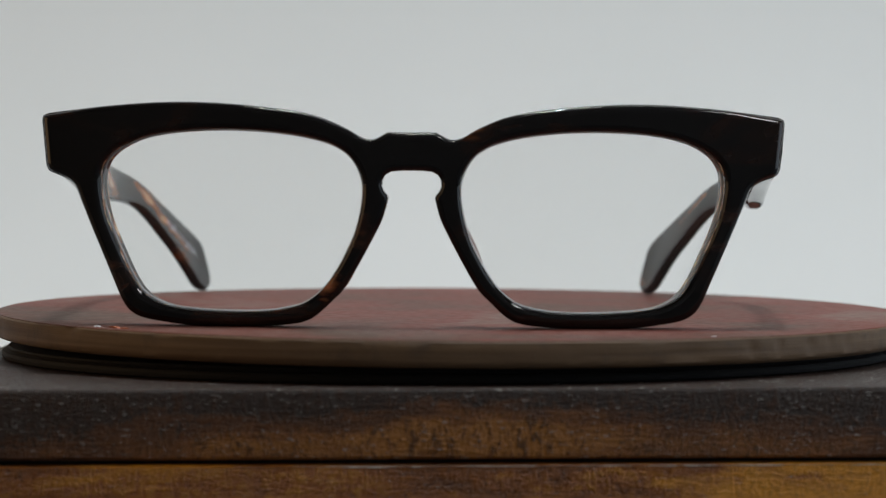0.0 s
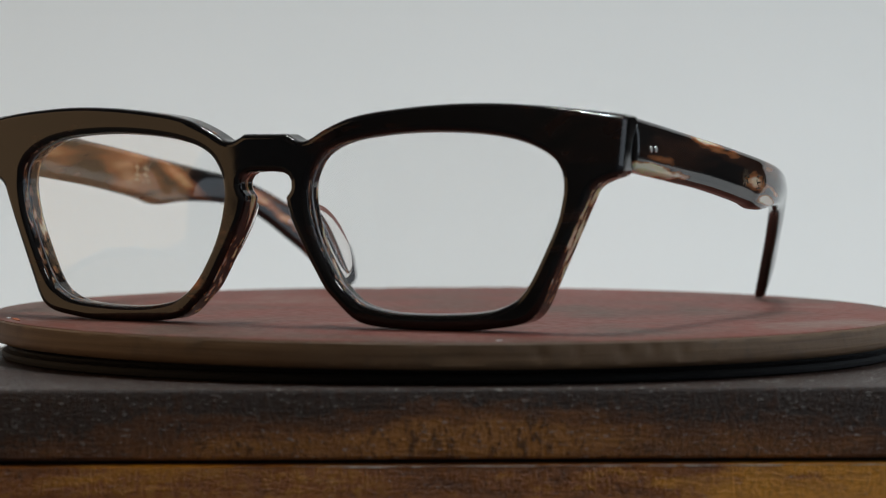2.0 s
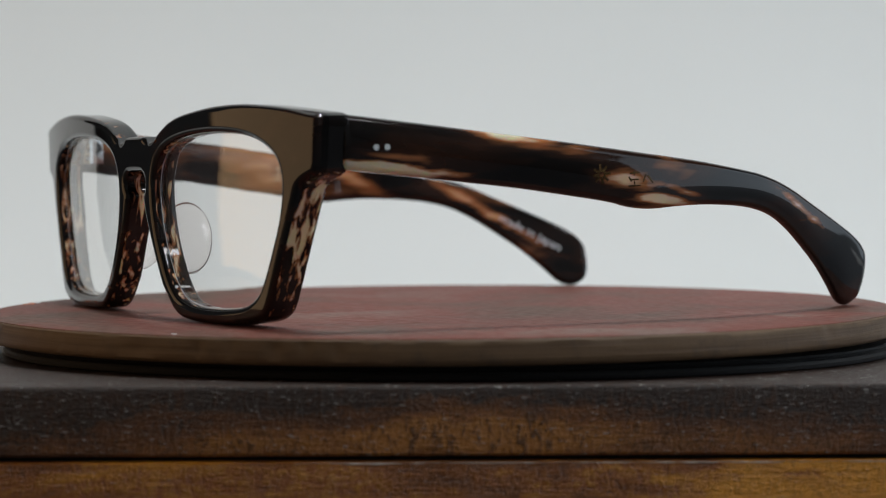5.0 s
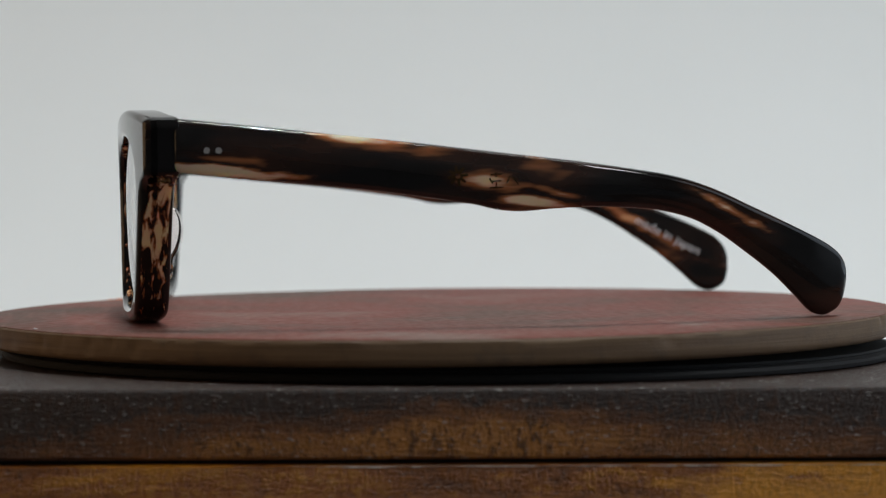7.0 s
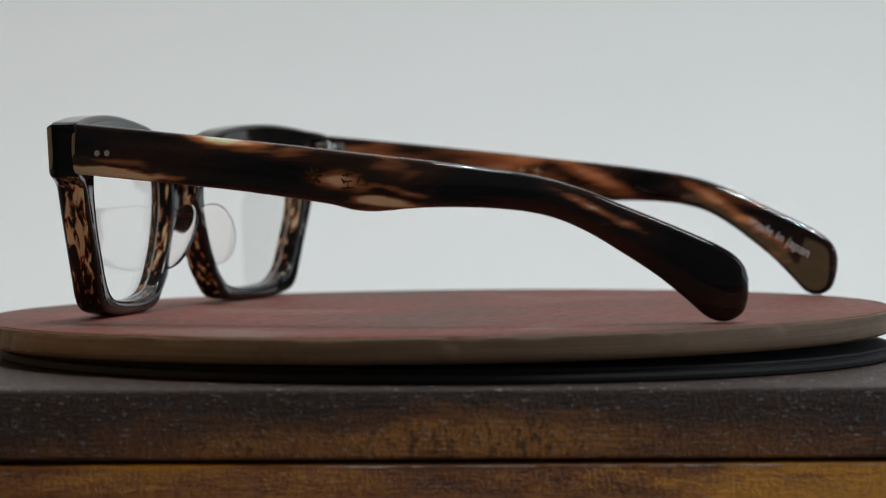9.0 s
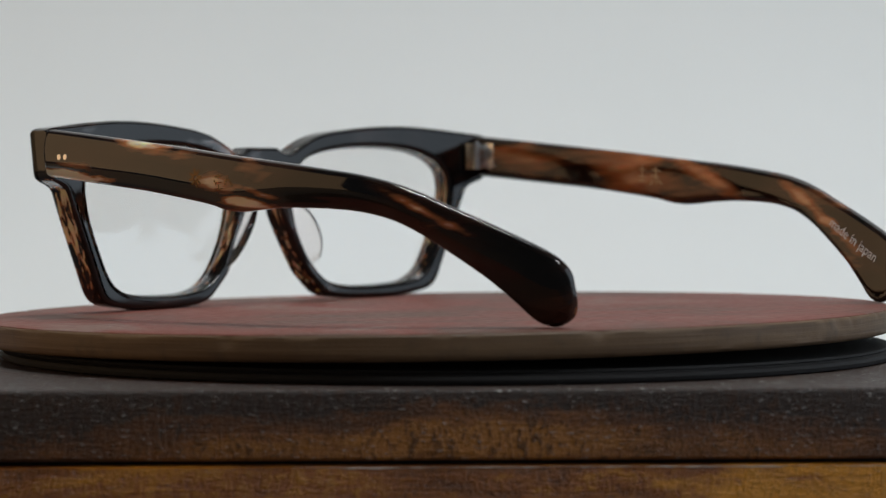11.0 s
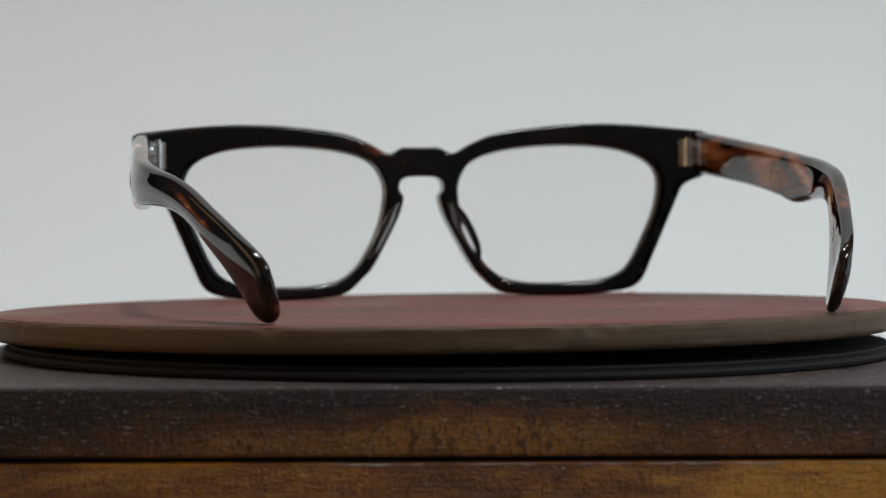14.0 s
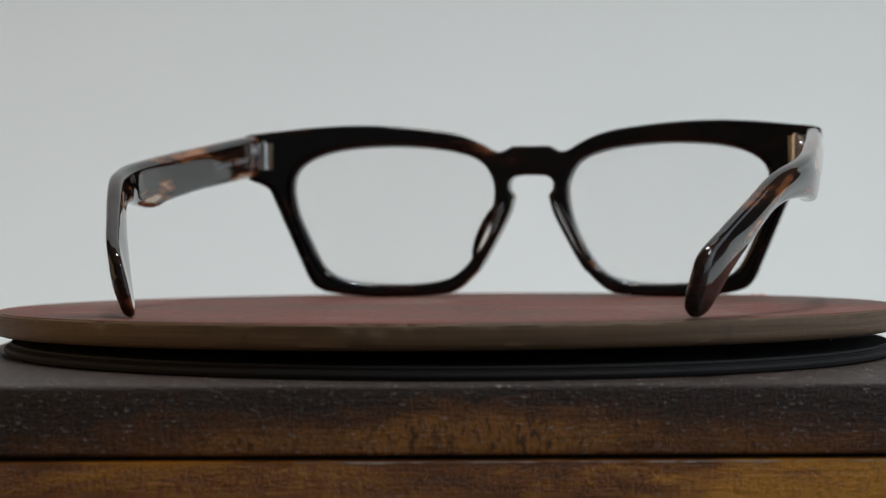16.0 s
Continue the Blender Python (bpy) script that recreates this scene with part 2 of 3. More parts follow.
FLOORING = plain("dark_floor", (0.10, 0.07, 0.045), (0.15, 0.10, 0.06), 6.0, 0.5)
TABLE_GREY = plain("grey_laminate", (0.05, 0.052, 0.056), (0.07, 0.072, 0.076), 8.0, 0.4)
BLACK_PLASTIC = plain("black_plastic", (0.003, 0.003, 0.0035), (0.006, 0.006, 0.0065), 60.0, 0.75, 0.05)
LAMP_WHITE = plain("lamp_housing", (0.7, 0.7, 0.7), (0.75, 0.75, 0.75), 20.0, 0.5)


# ---- mesh helpers ----
def part(name, bm, mats, parent=None, label="", smooth=35.0, weighted=False):
    """Links a bmesh as one mesh object, under parent where there is one."""
    mesh = bpy.data.meshes.new(name)
    bm.to_mesh(mesh)
    bm.free()
    for mt in mats if isinstance(mats, (list, tuple)) else [mats]:
        mesh.materials.append(mt)
    ob = new(name, mesh)
    if smooth:
        for p in mesh.polygons:
            p.use_smooth = True
        mesh.set_sharp_from_angle(angle=radians(smooth))
    if weighted:
        w = ob.modifiers.new("normals", "WEIGHTED_NORMAL")
        w.keep_sharp = True
    if parent:
        ob.parent = parent
    if label:
        tagged(ob, label)
    return ob


def spline(points, step, closed=False):
    """A smooth line through 2D points, resampled about every step."""
    out, n = [], len(points)
    last = n if closed else n - 1
    for i in range(last):
        p1, p2 = Vector(points[i]), Vector(points[(i + 1) % n])
        p0 = Vector(points[i - 1]) if closed or i else p1 * 2 - p2
        p3 = Vector(points[(i + 2) % n]) if closed or i + 2 < n else p2 * 2 - p1
        k = max(1, round((p2 - p1).length / step))
        for j in range(k):
            t = j / k
            out.append(0.5 * (2 * p1 + (p2 - p0) * t + (2 * p0 - 5 * p1 + 4 * p2 - p3) * t * t + (3 * p1 - p0 - 3 * p2 + p3) * t ** 3))
    if not closed:
        out.append(Vector(points[-1]))
    return out


def inward(loop):
    """Unit normals of a closed 2D loop that point to its left."""
    out, n = [], len(loop)
    for i in range(n):
        d = loop[(i + 1) % n] - loop[i - 1]
        d = d.normalized() if d.length > 1e-9 else Vector((1, 0))
        out.append(Vector((-d.y, d.x)))
    return out


def area2(loop):
    return sum(a.x * b.y - b.x * a.y for a, b in zip(loop, loop[1:] + loop[:1]))


def slab(loops, place, radius=0.5, steps=4, side_steps=3):
    """A plate with rounded edges out of 2D loops (the first is the outline, the rest are holes). place(u, v, s, inset, k) gives the point
    in 3D: s runs from 0 at the face to 1 at the back, inset is how far the rounding has moved it along the depth, k is the loop. Faces 0, edges 1."""
    bm = bmesh.new()
    caps = ([], [])
    for k, loop in enumerate(loops):
        if (area2(loop) < 0) == (k == 0):
            loop = loop[::-1]
        nor = inward(loop)
        rings = []
        levels = [(o, d, 0.0) for o, d in [(radius * (1 - math.sin(math.pi / 2 * j / steps)), radius * (1 - math.cos(math.pi / 2 * j / steps))) for j in range(steps + 1)]]
        mid = [(0.0, None, (j + 1) / (side_steps + 1)) for j in range(side_steps)]
        for o, d, s in levels + mid + [(o, -d, 1.0) for o, d, s in levels[::-1]]:
            ring = []
            for p, n in zip(loop, nor):
                q = p + n * o
                v = bm.verts.new(place(q.x, q.y, s, d or 0.0, k))
                ring.append((v, q))
            rings.append(ring)
        n = len(loop)
        for k2, (a, b) in enumerate(zip(rings, rings[1:])):
            for i in range(n):
                f = bm.faces.new((a[i][0], a[(i + 1) % n][0], b[(i + 1) % n][0], b[i][0]))
                f.material_index = 1 if steps - 1 <= k2 <= steps + side_steps + 1 else 0
        caps[0].append(rings[0])
        caps[1].append(rings[-1])
    for group in caps:
        flat = bmesh.new()
        back = {}
        edges = []
        for ring in group:
            vs = []
            for v, q in ring:
                w = flat.verts.new((q.x, q.y, 0))
                back[w] = v
                vs.append(w)
            edges += [flat.edges.new((vs[i], vs[(i + 1) % len(vs)])) for i in range(len(vs))]
        bmesh.ops.triangle_fill(flat, use_beauty=True, use_dissolve=False, edges=edges, normal=(0, 0, 1))
        for _ in range(4):
            long_edges = [e for e in flat.edges if not e.is_boundary and e.calc_length() > 2.2]
            if not long_edges:
                break
            bmesh.ops.subdivide_edges(flat, edges=long_edges, cuts=1)
            bmesh.ops.triangulate(flat, faces=flat.faces)
        for w in flat.verts:
            if w not in back:
                back[w] = bm.verts.new(place(w.co.x, w.co.y, 0.0 if group is caps[0] else 1.0, 0.0, 0.5))
        for f in flat.faces:
            try:
                bm.faces.new([back[v] for v in f.verts]).material_index = 0
            except (ValueError, KeyError):
                pass
        flat.free()
    bmesh.ops.recalc_face_normals(bm, faces=bm.faces)
    return bm


def lathe(profile, n=160):
    """A body turned about z from (radius, height, material) points in millimetres."""
    bm = bmesh.new()
    rings = []
    for r, z, _ in profile:
        if r < 1e-6:
            rings.append([bm.verts.new((0, 0, z * MM))])
        else:
            rings.append([bm.verts.new((r * MM * math.cos(2 * math.pi * i / n), r * MM * math.sin(2 * math.pi * i / n), z * MM)) for i in range(n)])
    for (a, b), (_, _, mi) in zip(zip(rings, rings[1:]), profile[1:]):
        for i in range(n):
            j = (i + 1) % n
            if len(a) == 1:
                f = bm.faces.new((a[0], b[i], b[j]))
            elif len(b) == 1:
                f = bm.faces.new((a[i], b[0], a[j]))
            else:
                f = bm.faces.new((a[i], b[i], b[j], a[j]))
            f.material_index = mi
    bmesh.ops.recalc_face_normals(bm, faces=bm.faces)
    return bm


def block(lo, hi, bevel=0.0, segments=3):
    """A box between two corners, in metres, with rounded edges."""
    bm = bmesh.new()
    bmesh.ops.create_cube(bm, size=1.0)
    lo, hi = Vector(lo), Vector(hi)
    for v in bm.verts:
        v.co = Vector([l + (c + 0.5) * (h - l) for c, l, h in zip(v.co, lo, hi)])
    if bevel:
        bmesh.ops.bevel(bm, geom=list(bm.edges), offset=bevel, segments=segments, profile=0.5, affect="EDGES")
    return bm


def rod(a, b, r, n=16, r2=None):
    """A round bar from a to b, in metres."""
    a, b = Vector(a), Vector(b)
    bm = bmesh.new()
    bmesh.ops.create_cone(bm, cap_ends=True, segments=n, radius1=r, radius2=r if r2 is None else r2, depth=(b - a).length)
    m = Matrix.Translation((a + b) / 2) @ (b - a).to_track_quat("Z", "Y").to_matrix().to_4x4()
    bm.transform(m)
    return bm


def joined(bms):
    out = bmesh.new()
    for bm in bms:
        mesh = bpy.data.meshes.new("tmp")
        bm.to_mesh(mesh)
        bm.free()
        out.from_mesh(mesh)
        bpy.data.meshes.remove(mesh)
    return out


# ---- the room ----
PAPER_Z = -0.085
FLOOR_Z = -0.80


def build_room():
    x0, x1, y0, y1, z1, t = -1.5, 1.5, -1.4, 1.9, 1.7, 0.08
    part_of = lambda name, lo, hi, mt, label: tagged(part(name, block(lo, hi), mt, smooth=0), label, "wall", "", "structure")
    part_of("wall_north", (x0 - t, y1, FLOOR_Z), (x1 + t, y1 + t, z1), PLASTER, "plain plaster wall behind the white backdrop")
    bm = joined([block((x0 - t, y0, FLOOR_Z), (x0, -1.05, z1)), block((x0 - t, 0.63, FLOOR_Z), (x0, y1, z1)),
                 block((x0 - t, -1.05, FLOOR_Z), (x0, 0.63, -0.17)), block((x0 - t, -1.05, 0.91), (x0, 0.63, z1))])
    tagged(part("wall_west", bm, PLASTER, smooth=0), "dim plastered side wall with a wide window opening", "wall", "", "structure")
    bm = joined([block((x1, y0, FLOOR_Z), (x1 + t, -0.95, z1)), block((x1, 0.74, FLOOR_Z), (x1 + t, y1, z1)),
                 block((x1, -0.95, FLOOR_Z), (x1 + t, 0.74, -0.31)), block((x1, -0.95, 1.01), (x1 + t, 0.74, z1))])
    tagged(part("wall_east", bm, PLASTER, smooth=0), "dim grey side wall with a wide window opening", "wall", "", "structure")
    part_of("wall_south", (x0 - t, y0 - t, FLOOR_Z), (x1 + t, y0, z1), PLASTER, "plain dim grey wall of the room")
    tagged(part("floor", block((x0 - t, y0 - t, FLOOR_Z - t), (x1 + t, y1 + t, FLOOR_Z)), FLOORING, smooth=0), "dark wooden floor of the room", "floor", "", "structure")
    tagged(part("ceiling", block((x0 - t, y0 - t, z1), (x1 + t, y1 + t, z1 + t)), WHITEWASH, smooth=0), "plain painted ceiling", "ceiling", "", "structure")


def build_backdrop():
    """White paper sweep: lies behind the box, bends up behind it and hangs from high above."""
    r, t = 0.30, 0.0012
    prof = [(y, PAPER_Z, y, PAPER_Z - t) for y in (0.13, 0.18, 0.24, 0.30)]
    for j in range(1, 33):
        a = math.pi / 2 * j / 32
        prof.append((0.30 + r * math.sin(a), PAPER_Z + r * (1 - math.cos(a)), 0.30 + (r + t) * math.sin(a), PAPER_Z + r - (r + t) * math.cos(a)))
    prof += [(0.30 + r, z, 0.30 + r + t, z) for z in (0.6, 0.9, 1.2, 1.45)]
    bm = bmesh.new()
    xs = (-0.60, -0.30, 0.0, 0.30, 0.60)
    front = [[bm.verts.new((x, p[0], p[1])) for x in xs] for p in prof]
    back = [[bm.verts.new((x, p[2], p[3])) for x in xs] for p in prof]
    for side in (front, back):
        for a, b in zip(side, side[1:]):
            for i in range(len(xs) - 1):
                bm.faces.new((a[i], a[i + 1], b[i + 1], b[i]))
    for i in (0, -1):
        for k in range(len(prof) - 1):
            bm.faces.new((front[k][i], front[k + 1][i], back[k + 1][i], back[k][i]))
        for k in range(len(xs) - 1):
            bm.faces.new((front[i][k], front[i][k + 1], back[i][k + 1], back[i][k]))
    bmesh.ops.recalc_face_normals(bm, faces=bm.faces)
    tagged(part("backdrop", bm, PAPER, smooth=40), "seamless white paper sweep behind the turntable", "backdrop", "", "structure")
    bm = block((-0.75, -1.0, PAPER_Z - 0.034), (0.75, 0.75, PAPER_Z - 0.0016), 0.002)
    table = new("table")
    table.location = (0, 0, 0)
    part("tabletop", bm, TABLE_GREY, table)
    for x in (-0.7, 0.7):
        for y in (-0.95, 0.70):
            part("leg", block((x - 0.03, y - 0.03, FLOOR_Z), (x + 0.03, y + 0.03, PAPER_Z - 0.034), 0.003), FLOORING, table)
    tagged(table, "plain dark grey table under the paper sweep", "table")


def build_unseen_lamp(at, size):
    ob = new("unseen_lamp")
    ob.location = at
    w, d = size
    part("housing", joined([block((-w, -d, 0.0), (w, -d + 0.01, 0.04)), block((-w, d - 0.01, 0.0), (w, d, 0.04)),
                            block((-w, -d, 0.0), (-w + 0.01, d, 0.04)), block((w - 0.01, -d, 0.0), (w, d, 0.04))]), LAMP_WHITE, ob, smooth=0)
    tagged(ob, "white open square lamp housing, added unseen above the view", "lamp", "ceiling lamps")


build_room()
build_backdrop()
build_unseen_lamp((0.02, 0.06, 1.66), (0.19, 0.065))
# the next two housings are made up to carry the fill lights
build_unseen_lamp((0.45, 0.30, 1.66), (0.28, 0.09))
build_unseen_lamp((1.05, -0.75, 1.66), (0.27, 0.27))

# ---- wooden box under the turntable ----
BOX_TOP = -0.0092
LID = 0.0123


def build_box():
    box = new("wooden_box")
    half, front, back = 0.0995, -0.1010, 0.099
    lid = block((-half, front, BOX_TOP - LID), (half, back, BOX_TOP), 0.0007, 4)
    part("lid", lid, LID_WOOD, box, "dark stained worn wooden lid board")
    z = BOX_TOP - LID
    part("spacer", block((-half + 0.003, front + 0.003, z - 0.0009), (half - 0.003, back - 0.003, z)), BLACK_PLASTIC, box, "dark gap strip", smooth=0)
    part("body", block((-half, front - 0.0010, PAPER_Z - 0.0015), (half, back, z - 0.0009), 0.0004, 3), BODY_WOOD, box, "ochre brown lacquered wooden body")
    # a pale ragged strip paints in the highlight on the body's chipped upper edge
    bm = bmesh.new()
    top, y = z - 0.0009, front - 0.00105
    rows = []
    for i in range(220):
        x = -0.030 + 0.112 * i / 219
        w = 0.00034 * max(0.12, 0.35 + noise.noise((x * 90, 3.0, 0)) + 0.6 * noise.noise((x * 420, 7.0, 0)))
        rows.append([bm.verts.new((x, y, top - 0.00012)), bm.verts.new((x, y, top - 0.00012 - w)), bm.verts.new((x, y + 0.0004, top - 0.00012 - w)), bm.verts.new((x, y + 0.0004, top - 0.00012))])
    for a, b in zip(rows, rows[1:]):
        for k in range(4):
            bm.faces.new((a[k], b[k], b[(k + 1) % 4], a[(k + 1) % 4]))
    bm.faces.new(rows[0])
    bm.faces.new(rows[-1])
    bmesh.ops.recalc_face_normals(bm, faces=bm.faces)
    part("edge_highlight", bm, EDGE_GLINT, box, "pale strip painting the highlight on a chipped edge", 30)
    box.rotation_euler[2] = radians(1.7)
    tagged(box, "old worn dark brown wooden box under the turntable", "box")


def build_base():
    base = new("turntable")
    prof = [(0, -9.15, 0), (93.6, -9.15, 0), (94.4, -8.9, 0), (94.6, -8.2, 0), (94.3, -7.6, 0), (93.3, -7.4, 0), (93.1, -7.2, 0), (93.3, -7.0, 0), (93.1, -6.6, 0), (60, -6.4, 0), (0, -6.4, 0)]
    part("plate", lathe(prof), BLACK_PLASTIC, base)
    part("bearing", lathe([(0, -6.4, 0), (30, -6.4, 0), (30, -5.9, 0), (0, -5.9, 0)], 48), BLACK_PLASTIC, base)
    tagged(base, "black round turntable base on the wooden box", "turntable")


# knocks in the board's edge: degrees round it, width, depth and height in millimetres
DENTS = ((-56, 0.7, 0.5, -2.2), (-52, 0.5, 0.4, -1.6), (-47, 0.8, 0.6, -2.0), (-43.5, 0.5, 0.5, -1.4), (-40, 0.7, 0.5, -2.4), (-64, 1.6, 0.4, -2.6),
         (92, 0.8, 0.4, -0.5), (95, 1.2, 0.5, -0.9), (98.5, 0.6, 0.4, -0.4), (88, 2.2, 0.3, -3.0), (60, 0.7, 0.5, -0.6), (20, 1.0, 0.5, -1.0), (-138, 1.5, 0.5, -0.5))


def build_platter():
    """The turning board: oxblood top, raw board edge."""
    disc = new("turntable_platter")
    board = [(0, -5.0, 0), (95.4, -5.0, 0), (96.1, -4.8, 0), (96.55, -4.3, 0), (96.7, -3.4, 0), (96.7, -2.6, 0), (96.7, -1.8, 0), (96.65, -1.1, 0), (96.55, -0.5, 0), (96.3, -0.25, 0), (0, -0.25, 0)]
    bm = lathe(board, 720)
    for v in bm.verts:
        r = math.hypot(v.co.x, v.co.y)
        if r > 0.09:
            a = Vector((v.co.x, v.co.y, v.co.z * 3)) / r
            wear = 0.00010 * noise.noise(a * 14) + 0.0005 * min(0.0, noise.noise(a * 22 + Vector((3, 0, 0))) + 0.45)
            turn = math.degrees(math.atan2(v.co.y, v.co.x))
            for at, wide, deep, level in DENTS:
                wear -= deep * MM * math.exp(-((turn - at) / wide) ** 2 - ((v.co.z / MM - level) / 1.1) ** 2)
            v.co.x, v.co.y = v.co.x * (1 + wear / r), v.co.y * (1 + wear / r)
    part("board", bm, RIM, disc, "raw brown board edge")
    bm = lathe([(0, -0.25, 0), (96.2, -0.25, 0), (96.15, -0.1, 0), (95.85, 0.0, 0), (80, 0.0, 0), (40, 0.0, 0), (0, 0.0, 0)], 480)
    for v in bm.verts:
        r = math.hypot(v.co.x, v.co.y)
        if r > 0.0952:
            k = 1 - 0.0022 * (0.5 + noise.noise(v.co * 500)) * 0.8
            v.co.x, v.co.y = v.co.x * k, v.co.y * k
    part("covering", bm, LEATHER, disc, "oxblood red scuffed covering")
    rnd = random.Random(5)
    for a, r, z, size, mt in ((-134.5, 94.0, 0.05, 0.55, INK_WHITE), (-131.5, 93.6, 0.05, 0.8, ORANGE), (-129.8, 93.9, 0.04, 0.6, ORANGE), (-60, 94.2, 0.05, 0.35, INK_WHITE)):
        bm = bmesh.new()
        bmesh.ops.create_icosphere(bm, subdivisions=1, radius=size * MM)
        for v in bm.verts:
            v.co = Vector((v.co.x * (1.4 + rnd.random()), v.co.y * 0.8, max(-0.00005, v.co.z * 0.4))) * (0.8 + 0.4 * rnd.random())
        bm.transform(Matrix.Rotation(radians(a), 4, "Z") @ Matrix.Translation((r * MM, 0, z * MM)) @ Matrix.Rotation(1.57, 4, "Z"))
        part("fleck", bm, mt, disc, "stray fleck of paint")
    tagged(disc, "round turning platter with oxblood red top", "turntable")
    return disc


ORANGE = paint("orange_paint", (0.5, 0.13, 0.04))
build_box()
build_base()
PLATTER = build_platter()

# ---- eyeglasses ----
# space of the glasses: x across, y to the back, z up, in millimetres, on the platter's top
FRONT_OUTLINE = [(0, 36.4), (4.6, 36.4), (5.1, 36.1), (7.2, 35.1), (9.2, 35.4), (11.8, 36.9), (15.0, 38.4), (18.2, 39.5), (23.5, 40.5), (34.1, 41.6),
                 (44.7, 41.9), (55.4, 41.3), (66.2, 40.1), (68.9, 39.7), (69.8, 39.3), (70.0, 38.6),
                 (69.7, 35.0), (69.2, 29.9), (68.8, 29.0), (67.9, 28.5), (66.2, 27.9), (64.6, 27.1), (63.5, 26.0), (62.8, 24.3), (60.2, 18.1),
                 (55.9, 8.1), (54.5, 4.9), (53.2, 3.0), (51.8, 2.0), (50.2, 1.4), (47.0, 0.8), (39.5, 0.02), (28.8, 0.1),
                 (23.5, 0.4), (20.3, 0.9), (18.4, 1.7), (17.0, 2.7), (14.6, 5.0), (11.8, 8.2), (6.15, 18.6), (4.75, 22.4), (4.35, 24.3),
                 (4.55, 24.8), (5.2, 25.6), (5.5, 26.4), (5.4, 27.6), (4.9, 28.5), (3.8, 29.1), (1.5, 29.3), (0, 29.3)]
RIM_OUTLINE = [(34.1, 36.8), (39.4, 36.7), (44.7, 36.3), (49.0, 35.6), (52.3, 34.6), (55.2, 33.2), (57.2, 31.6), (58.4, 29.6), (58.8, 27.1), (58.6, 24.5),
               (57.8, 20.8), (56.6, 17.6), (54.7, 13.4), (52.9, 9.7), (51.0, 6.8), (49.3, 5.4), (46.5, 4.1), (42.7, 3.4), (37.3, 3.0), (32.0, 2.9), (26.7, 3.1),
               (22.4, 3.8), (19.7, 4.7), (17.1, 6.6), (15.0, 9.0), (12.9, 12.4), (11.1, 16.1), (9.9, 19.8), (9.2, 23.5), (9.1, 26.2), (9.5, 28.3), (10.4, 30.3),
               (11.8, 32.2), (14.0, 33.7), (16.6, 34.7), (20.3, 35.6), (24.5, 36.2), (28.8, 36.6)]


def front_y(x, z):
    return -70.0 + 7.3 * (abs(x) / 70.0) ** 2.15 + (39 - z) * 0.016


def rim_depth(x):
    return 6.3 + 0.4 * min(1.0, abs(x) / 70.0)


def on_front(u, v, s, d, k2):
    """A point of the front: the lens openings are cut square to its curve, the outline straight back."""
    y0, t = front_y(u, v), rim_depth(u)
    k = min(1.0, max(0.0, (abs(u) - 60) / 8))
    k = k * k * (3 - 2 * k)
    lean = 7.3 * 2.15 / 70 * (abs(u) / 70) ** 1.15 * (1 - k) * min(1, k2)
    if d > 0 and k2 == 0:
        d *= 1 + 1.2 * k
    elif d < 0 and k2 == 0:
        d *= 1 - 0.7 * k
    return Vector((u - math.copysign(lean, u) * (s * t + d), y0 + s * t + d, v)) * MM


def ring_tube(path, r, k=8):
    """A thin round bead along a closed line."""
    bm = bmesh.new()
    rings, n = [], len(path)
    for i, p in enumerate(path):
        d = (path[(i + 1) % n] - path[i - 1]).normalized()
        u = d.cross(Vector((0, 1, 0))).normalized()
        w = d.cross(u)
        rings.append([bm.verts.new(p + (u * math.cos(2 * math.pi * j / k) + w * math.sin(2 * math.pi * j / k)) * r) for j in range(k)])
    for a, b in zip(rings, rings[1:] + rings[:1]):
        for j in range(k):
            bm.faces.new((a[j], a[(j + 1) % k], b[(j + 1) % k], b[j]))
    bmesh.ops.recalc_face_normals(bm, faces=bm.faces)
    return bm


def build_front(glasses):
    right = spline(FRONT_OUTLINE, 0.9)
    outline = right + [Vector((-p.x, p.y)) for p in right[::-1][1:-1]]
    hole = spline(RIM_OUTLINE, 0.9, True)
    mirrored = [Vector((-p.x, p.y)) for p in hole]
    bm = slab([outline, hole, mirrored], on_front, 1.15, 6, 4)
    part("frame_front", bm, [ACETATE_FACE, ACETATE_EDGE], glasses, "polished dark tortoiseshell acetate front with keyhole bridge", 50, True)
    for side in (1, -1):
        loop = [p + n * -0.35 for p, n in zip(hole, inward(hole if area2(hole) > 0 else hole))] if area2(hole) > 0 else [p + n * 0.35 for p, n in zip(hole, inward(hole))]
        loop = [Vector((side * p.x, p.y)) for p in loop]
        bm = lens_mesh(loop)
        ob = part("lens", bm, LENS_GLASS, glasses, "clear demonstration lens", 30)
        ob.visible_shadow = False
        part("lens_edge", ring_tube([on_front(side * p.x, p.y, 0.42, 0, 1) for p in hole], 0.24 * MM), LENS_EDGE, ob, "pale ground edge of the lens", 60)


